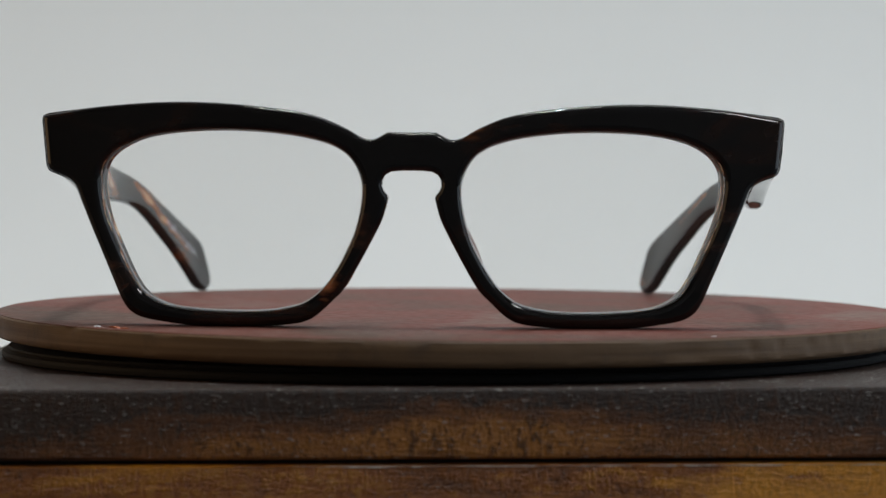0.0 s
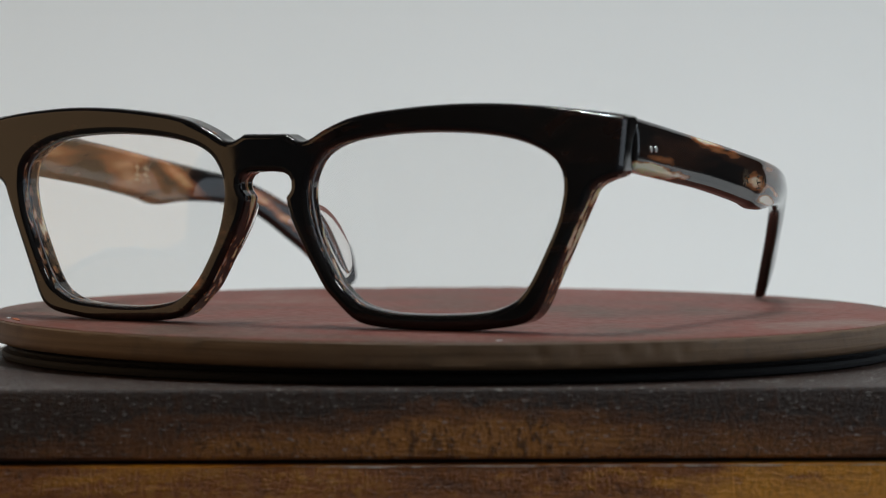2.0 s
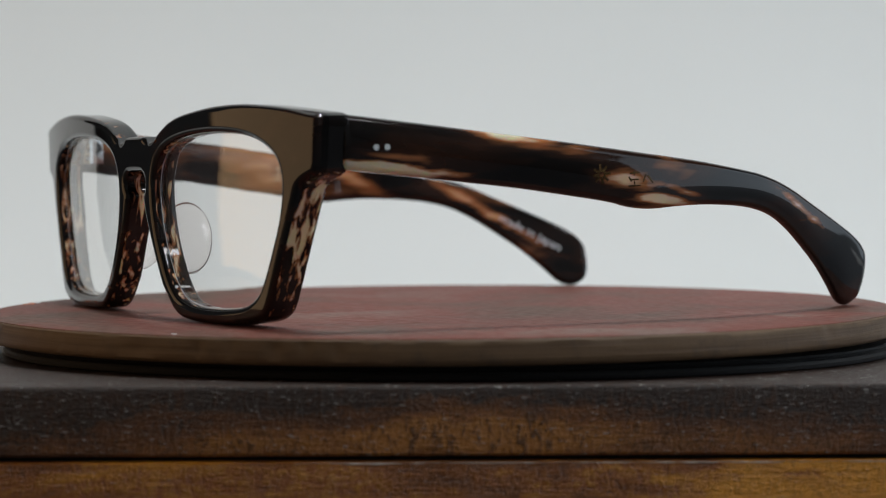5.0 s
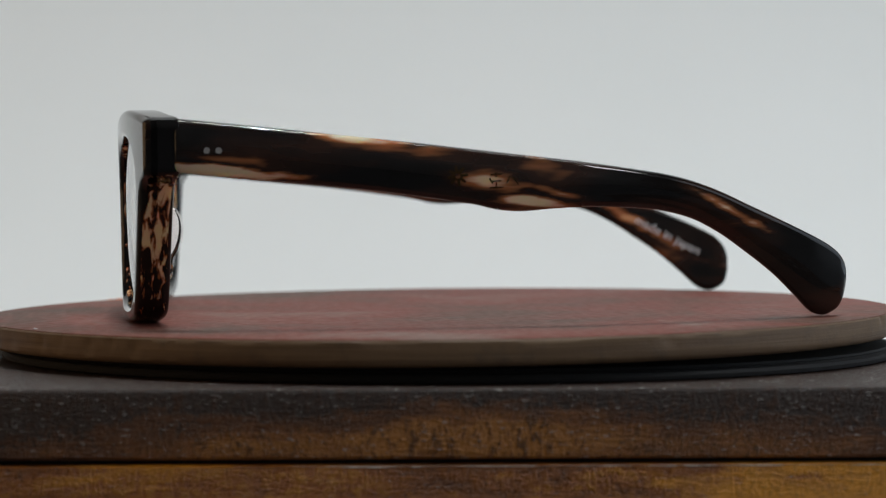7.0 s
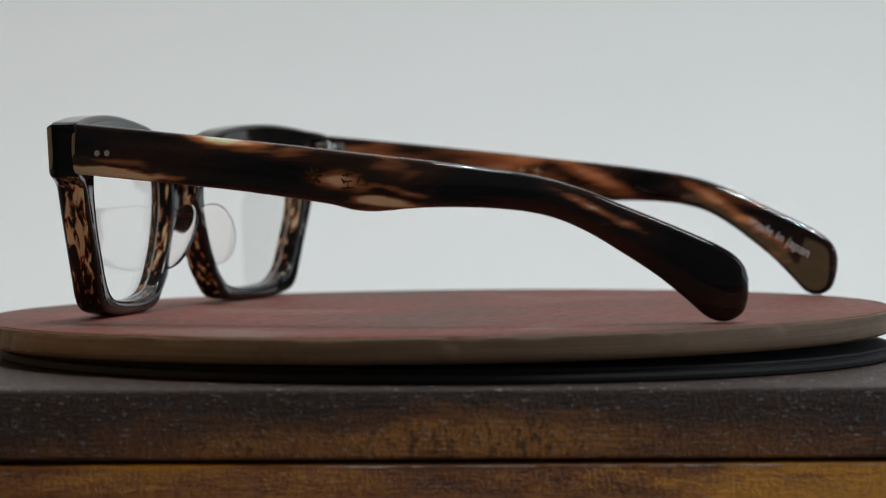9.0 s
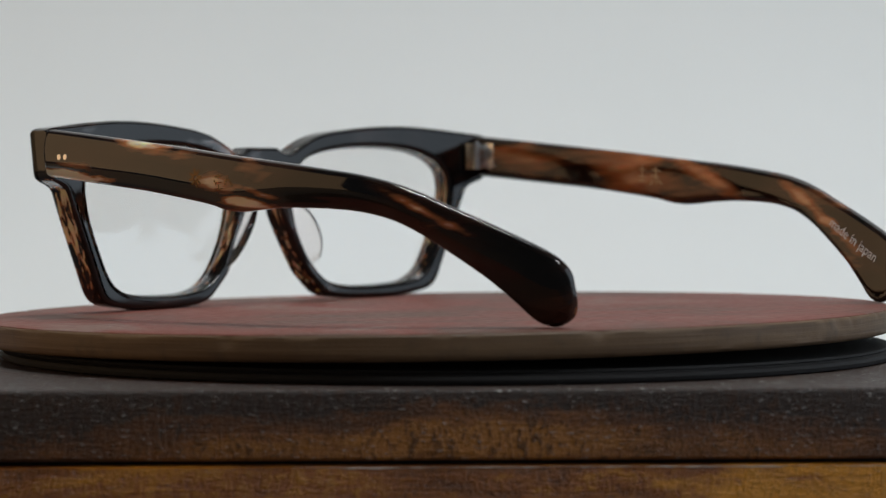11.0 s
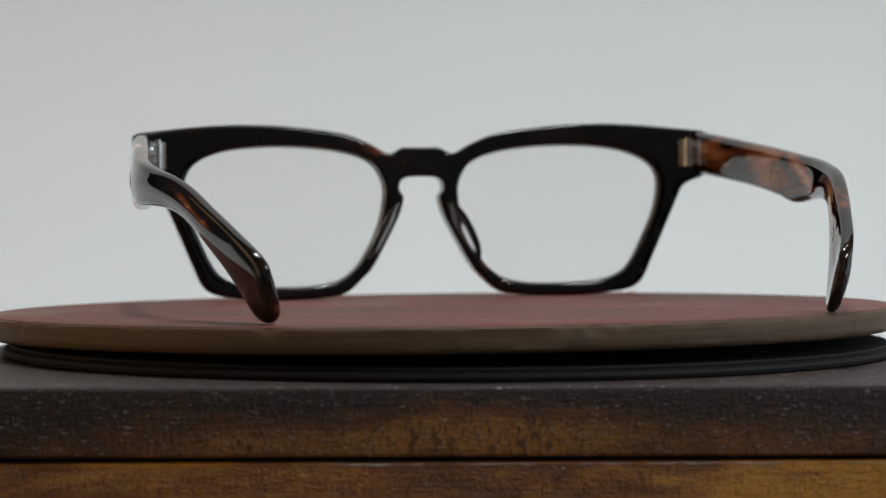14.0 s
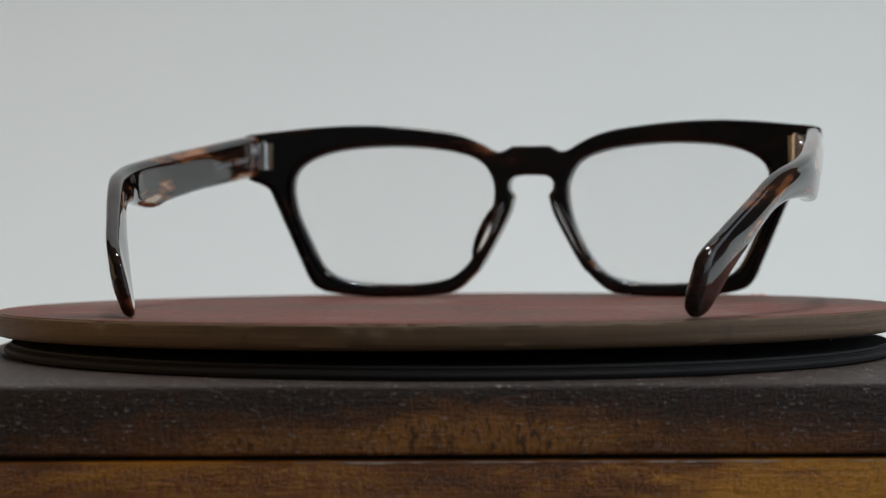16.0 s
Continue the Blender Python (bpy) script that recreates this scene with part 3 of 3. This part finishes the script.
def lens_mesh(loop):
    """A thin meniscus that fills a loop: rings that shrink to the middle, on both sides."""
    n = len(loop)
    c = sum(loop, Vector((0, 0))) / n
    bm = bmesh.new()
    sides = []
    for depth in (1.9, 3.3):
        rings = []
        for k in (1.0, 0.8, 0.6, 0.4, 0.2):
            ring = []
            for p in loop:
                q = c + (p - c) * k
                ring.append(bm.verts.new(Vector((q.x, front_y(q.x, q.y) + depth - 0.9 * (1 - k * k), q.y)) * MM))
            rings.append(ring)
        mid = bm.verts.new(Vector((c.x, front_y(c.x, c.y) + depth - 0.9, c.y)) * MM)
        for a, b in zip(rings, rings[1:]):
            for i in range(n):
                bm.faces.new((a[i], a[(i + 1) % n], b[(i + 1) % n], b[i]))
        for i in range(n):
            bm.faces.new((rings[-1][i], rings[-1][(i + 1) % n], mid))
        sides.append(rings[0])
    for i in range(n):
        bm.faces.new((sides[0][i], sides[0][(i + 1) % n], sides[1][(i + 1) % n], sides[1][i]))
    bmesh.ops.recalc_face_normals(bm, faces=bm.faces)
    return bm


TEMPLE_OUTLINE = [(-57.1, 39.6), (-44.1, 38.2), (-33.5, 37.0), (-23.0, 35.8), (-12.4, 34.6), (-1.9, 33.3), (4.4, 32.5), (8.6, 32.0), (19.2, 30.7), (30.0, 29.1), (35.5, 28.2),
                  (41.1, 26.8), (46.7, 24.8), (52.5, 22.2), (58.2, 19.7), (64.1, 17.0), (68.8, 14.7), (71.8, 12.7), (73.5, 10.5), (74.1, 8.1), (73.9, 4.9), (72.9, 1.9),
                  (71.2, 0.6), (69.6, 0.1), (67.6, 0.4), (65.8, 1.5), (62.9, 4.4), (58.2, 8.7), (52.5, 12.9), (46.7, 16.8), (41.1, 19.6), (35.5, 21.1), (30.0, 21.8),
                  (24.6, 22.1), (19.2, 22.2), (13.9, 22.0), (8.6, 21.6), (5.5, 21.6), (2.3, 22.0), (-1.9, 23.0), (-12.4, 24.6), (-23.0, 26.0), (-33.5, 27.1), (-44.1, 28.2),
                  (-54.7, 29.3), (-56.6, 29.4), (-57.1, 30.2)]


TEMPLE_PLAN = ((-57, 70.0), (-30, 72.0), (-5, 73.9), (8, 74.6), (20, 74.0), (34, 71.0), (48, 66.5), (62, 61.2), (76, 55.6))


def temple_x(y, side=1):
    """How far the temple's outer face stands off the middle: a smooth line through the plan."""
    p = TEMPLE_PLAN
    i = max(0, min(len(p) - 2, sum(1 for q in p if q[0] <= y) - 1))
    (ya, xa), (yb, xb) = p[i], p[i + 1]
    ma = (xb - p[i - 1][1]) / (yb - p[i - 1][0]) if i else (xb - xa) / (yb - ya)
    mb = (p[i + 2][1] - xa) / (p[i + 2][0] - ya) if i + 2 < len(p) else (xb - xa) / (yb - ya)
    t, h = (y - ya) / (yb - ya), yb - ya
    out = 0.0 if side > 0 else -1.8 * math.exp(-((y - 12) / 35.0) ** 2)
    return out + xa * (2 * t ** 3 - 3 * t * t + 1) + ma * h * (t ** 3 - 2 * t * t + t) + xb * (3 * t * t - 2 * t ** 3) + mb * h * (t ** 3 - t * t)


def temple_thick(y):
    return 3.9 - 1.2 * max(0.0, min(1.0, (y - 10) / 50.0))


def temple_lean(y, up, half):
    """How far the drop of the temple leans: its lower edge turns in towards the wearer's head."""
    w, v = (max(0.0, min(1.0, (y - a) / b)) for a, b in ((12, 26), (28, 34)))
    return 0.16 * w * w * (3 - 2 * w) * up + 0.09 * v * v * (3 - 2 * v) * (up - half)


def temple_edges():
    """The temple's upper and lower edge as heights over y."""
    tip = max(range(len(TEMPLE_OUTLINE)), key=lambda i: TEMPLE_OUTLINE[i][0])
    top = spline(TEMPLE_OUTLINE[:tip + 1], 0.5)
    low = spline(TEMPLE_OUTLINE[tip:][::-1], 0.5)
    return [np.array([[p.x, p.y] for p in line]) for line in (top, low)]


def build_temple(glasses, side):
    """Stations along the temple, each a rounded section with a crowned outer face."""
    top, low = temple_edges()
    y0, y1 = -57.1, top[-1][0]
    ys = [y0 + 0.02, y0 + 0.15, y0 + 0.45] + list(np.linspace(y0 + 1.0, y1 - 5.0, 110)) + [y1 - 5.0 * (1 - math.sin(math.pi / 2 * k / 18)) for k in range(1, 18)] + [y1 - 0.004]
    bm = bmesh.new()
    rings = []
    for y in ys:
        hi, lo = np.interp(y, top[:, 0], top[:, 1]), np.interp(y, low[:, 0], low[:, 1])
        e = min(1.0, (y - y0 + 0.3) / 0.75, 1.0)
        k = max(0.0, min(1.0, (y1 - y) / 1.8))
        t = temple_thick(y) * (0.12 + 0.88 * math.sqrt(1 - (1 - k) ** 2))
        t *= math.sqrt(max(0.05, 1 - (1 - e) ** 2))
        h = max(0.15, hi - lo) / 2
        mid, xm = (hi + lo) / 2, temple_x(y, side) - 0.2 - temple_thick(y) / 2
        r = min(1.5, t * 0.45, h * 0.9)
        section = []
        for cx, cz, a0 in ((1, 1, 0), (-1, 1, 90), (-1, -1, 180), (1, -1, 270)):
            for j in range(7):
                a = radians(a0 + 90 * j / 6)
                section.append((cx * (t / 2 - r) + r * math.cos(a), cz * (h - r) + r * math.sin(a)))
            nxt = {0: None, 90: (-1, 1), 180: None, 270: (1, 1)}[a0]
            if nxt:
                for j in range(1, 8):
                    u = 1 - 2 * j / 8
                    z = u * (h - r) * (1 if a0 == 90 else -1)
                    section.append((nxt[0] * (t / 2 + (0.5 if nxt[0] > 0 else 0.12) * min(1, t / 3) * (1 - u * u)), z))
        rings.append([bm.verts.new(Vector((side * (xm + cx + temple_lean(y, cz, h)), y, mid + cz)) * MM) for cx, cz in section])
    n = len(rings[0])
    for a, b in zip(rings, rings[1:]):
        for i in range(n):
            bm.faces.new((a[i], a[(i + 1) % n], b[(i + 1) % n], b[i]))
    bm.faces.new(rings[0])
    bm.faces.new(rings[-1])
    bmesh.ops.recalc_face_normals(bm, faces=bm.faces)
    mat = ACETATE_RIGHT if side > 0 else ACETATE_LEFT
    return part("temple", bm, mat, glasses, "dark tortoiseshell acetate temple with cream and amber streaks", 70)


EDGES = temple_edges()


def on_temple(side, y, z, out, inner=False):
    top, low = EDGES
    hi, lo = np.interp(y, top[:, 0], top[:, 1]), np.interp(y, low[:, 0], low[:, 1])
    u = min(1.0, abs(2 * z - hi - lo) / max(0.5, hi - lo - 3.0))
    crown = 1 - u * u
    out_turn = temple_lean(y, z - (hi + lo) / 2, (hi - lo) / 2)
    x = temple_x(y, side) - 0.2 + 0.5 * crown * min(1.0, temple_thick(y) / 3) + out if not inner else temple_x(y, side) - 0.2 - temple_thick(y) - 0.12 * crown - out
    return Vector((side * (x + out_turn), y, z)) * MM


def strokes(name, temple, side, inner, lines, width, mat, out=0.05):
    """Flat printed strokes on a temple's face, each a piece of its own: each line is (y, z, y, z)."""
    for ya, za, yb, zb in lines:
        d = Vector((yb - ya, zb - za)).normalized()
        n = Vector((-d.y, d.x)) * width / 2
        bm = bmesh.new()
        vs = []
        for y, z in ((ya + n.x, za + n.y), (ya - n.x, za - n.y), (yb - n.x * 0.7, zb - n.y * 0.7), (yb + n.x * 0.7, zb + n.y * 0.7)):
            vs.append((bm.verts.new(on_temple(side, y, z, out, inner)), bm.verts.new(on_temple(side, y, z, -0.03, inner))))
        bm.faces.new([a for a, b in vs])
        for i in range(4):
            bm.faces.new((vs[i][0], vs[(i + 1) % 4][0], vs[(i + 1) % 4][1], vs[i][1]))
        bmesh.ops.recalc_face_normals(bm, faces=bm.faces)
        part(name, bm, mat, temple, smooth=0)


def lettering(temple, words, start, end, height, side):
    """Words printed along the inner face of a temple."""
    cu = bpy.data.curves.new("words", "FONT")
    cu.body, cu.size, cu.extrude = words, 1.0, 0.0
    cu.resolution_u = 3
    ob = bpy.data.objects.new("words", cu)
    scene.collection.objects.link(ob)
    bpy.context.view_layer.update()
    mesh = bpy.data.meshes.new_from_object(ob.evaluated_get(bpy.context.evaluated_depsgraph_get()))
    bpy.data.objects.remove(ob)
    bm = bmesh.new()
    bm.from_mesh(mesh)
    bpy.data.meshes.remove(mesh)
    w = max(v.co.x for v in bm.verts)
    a, b = Vector(start), Vector(end)
    d = (b - a).normalized()
    up = Vector((-d.y, d.x))
    k = (b - a).length / w
    for v in bm.verts:
        p = a + d * v.co.x * k + up * v.co.y * k * height
        v.co = on_temple(side, p.x, p.y, 0.06, True)
    part("lettering", bm, INK_WHITE, temple, "small white printed words", 0)


def build_hinge(glasses, side):
    """A barrel hinge inside the corner: two short plates, seven tight knuckles, a screw."""
    x, y, z = 64.4, -54.6, 34.4

    def bar(xa, xb, ya, yb, za, zb, bevel):
        return block((min(side * xa, side * xb) * MM, ya * MM, za * MM), (max(side * xa, side * xb) * MM, yb * MM, zb * MM), bevel * MM, 2)

    hinge = part("hinge", bar(x - 2.0, x + 1, y - 2.4, y - 1.1, z - 3.2, z + 3.2, 0.3), BRASS, glasses, "brass and silver metal barrel hinge")
    part("plate", bar(x + 1.6, x + 2.4, y - 0.2, y + 4.2, z - 3.2, z + 3.2, 0.2), SILVER, hinge)
    for r, h, mt in ((1.5, 0.25, SILVER), (1.05, 0.3, STEEL), (0.6, 0.36, SILVER)):
        part("rivet", rod((side * (x + 1.7) * MM, (y + 2.5) * MM, (z + 0.4) * MM), (side * (x + 1.6 - h) * MM, (y + 2.5) * MM, (z + 0.4) * MM), r * MM, 24), mt, hinge)
    for i in range(7):
        z0 = z - 3.2 + i * 0.92
        part("knuckle", rod((side * x * MM, y * MM, z0 * MM), (side * x * MM, y * MM, (z0 + 0.76) * MM), 1.4 * MM, 20), SILVER, hinge)
        if i % 2:
            part("arm", bar(x, x + 2, y - 0.1, y + 1.25, z0, z0 + 0.74, 0.1), SILVER, hinge)
        else:
            part("arm", bar(x, x - 1.7, y - 1.6, y - 0.1, z0, z0 + 0.74, 0.1), BRASS, hinge)
    part("screw", rod((side * x * MM, y * MM, (z + 3.2) * MM), (side * x * MM, y * MM, (z + 3.7) * MM), 0.9 * MM, 16), SILVER, hinge)


def build_pad(glasses, side):
    """A clear nose pad on the slope of the rim, bulging to the back."""
    bm = bmesh.new()
    bmesh.ops.create_uvsphere(bm, u_segments=36, v_segments=20, radius=1.0)
    for v in bm.verts:
        v.co = Vector((v.co.x * 0.95, v.co.y * 4.8, v.co.z * 8.0))
    lean = Matrix.Rotation(radians(-27 * side), 4, "Y")
    splay = Matrix.Rotation(radians(-18 * side), 4, "Z")
    bm.transform(Matrix.Translation((side * 10.0, -61.6, 16.0)) @ splay @ lean)
    bmesh.ops.scale(bm, vec=(MM, MM, MM), verts=bm.verts)
    part("nose_pad", bm, PAD_CLEAR, glasses, "clear acetate nose pad", 60)


def build_glasses():
    glasses = new("eyeglasses")
    build_front(glasses)
    for side in (1, -1):
        build_pad(glasses, side)
        build_hinge(glasses, side)
    right = build_temple(glasses, 1)
    left = build_temple(glasses, -1)
    for y in (-51.1, -48.9):
        c = on_temple(1, y, 33.5, 0)
        part("rivet", rod(c - Vector((0.0003, 0, 0)), c + Vector((0.00012, 0, 0)), 0.72 * MM, 20, 0.6 * MM), SILVER, right, "small round silver rivet")
    # dark emblem marks on the outer face, plain strokes
    marks = [(-4.7 + 0.5 * math.cos(a), 28.3 + 0.5 * math.sin(a), -4.7 + 1.9 * math.cos(a), 28.3 + 1.9 * math.sin(a)) for a in (0.1, 0.95, 1.75, 2.6, 3.35, 4.0, 4.9, 5.6)]
    strokes("emblem_stroke", right, 1, False, marks, 0.62, FOIL)
    marks = [(1.4, 28.4, 3.6, 28.6), (1.6, 27.2, 3.4, 27.3), (1.2, 26.0, 3.8, 26.1), (2.4, 28.9, 2.5, 26.1), (1.2, 27.8, 1.8, 26.8), (5.0, 28.2, 4.4, 26.8), (5.4, 28.0, 6.6, 26.6)]
    strokes("emblem_stroke", right, 1, False, marks, 0.32, FOIL)
    marks = [(-6.0, 30.2, -4.0, 30.0), (-5.2, 31.0, -5.0, 27.2), (-6.2, 28.6, -3.8, 28.4), (-6.2, 27.4, -4.2, 27.2), (-2.4, 30.0, 0.2, 29.6), (-1.2, 30.6, -1.0, 26.6),
             (-2.6, 28.6, -0.2, 28.0), (-2.0, 27.4, -2.8, 26.4), (-0.4, 27.4, 0.6, 26.4)]
    strokes("emblem_stroke", left, -1, True, marks, 0.4, INK_GOLD)
    # unreadable grey print by the hinge
    marks = [(-48.6 + 0.82 * i, 32.9 - 0.085 * i, -48.6 + 0.82 * i, 34.2 - 0.085 * i - (0.5 if i % 3 == 1 else 0)) for i in range(27) if i not in (11, 12)]
    strokes("printed_bar", right, 1, True, marks, 0.42, INK_GREY)
    lettering(left, "made in japan", (52.2, 16.6), (67.0, 8.6), 1.0, -1)
    tagged(glasses, "dark tortoiseshell acetate eyeglasses standing open on the platter", "eyeglasses")
    return glasses


GLASSES = build_glasses()

# ---- what turns ----
# degrees about the spindle; the platter sits slightly askew on it
TURNS = [(0.0, -0.45), (1.0, -12.5), (2.0, -24.6), (3.0, -36.5), (4.0, -48.6), (5.0, -60.6), (6.0, -72.7), (7.0, -84.4), (8.0, -96.0), (9.0, -107.9), (10.0, -120.1),
         (11.0, -132.3), (12.0, -144.4), (13.0, -156.4), (14.0, -168.5), (15.0, -180.4), (16.0, -192.1)]
ASKEW = pose(0.0, 0.0, 0.0, math.degrees(0.0107), math.degrees(0.0084), 0.0)


def motions():
    walk(PLATTER, [(t, pose(0, 0, 0, 0, 0, a) @ ASKEW @ pose(0.0011, -0.0026, 0)) for t, a in TURNS])
    walk(GLASSES, [(t, pose(0, 0, 0, 0, 0, a) @ ASKEW @ pose(-0.0066, 0, 0.00005)) for t, a in TURNS])


motions()
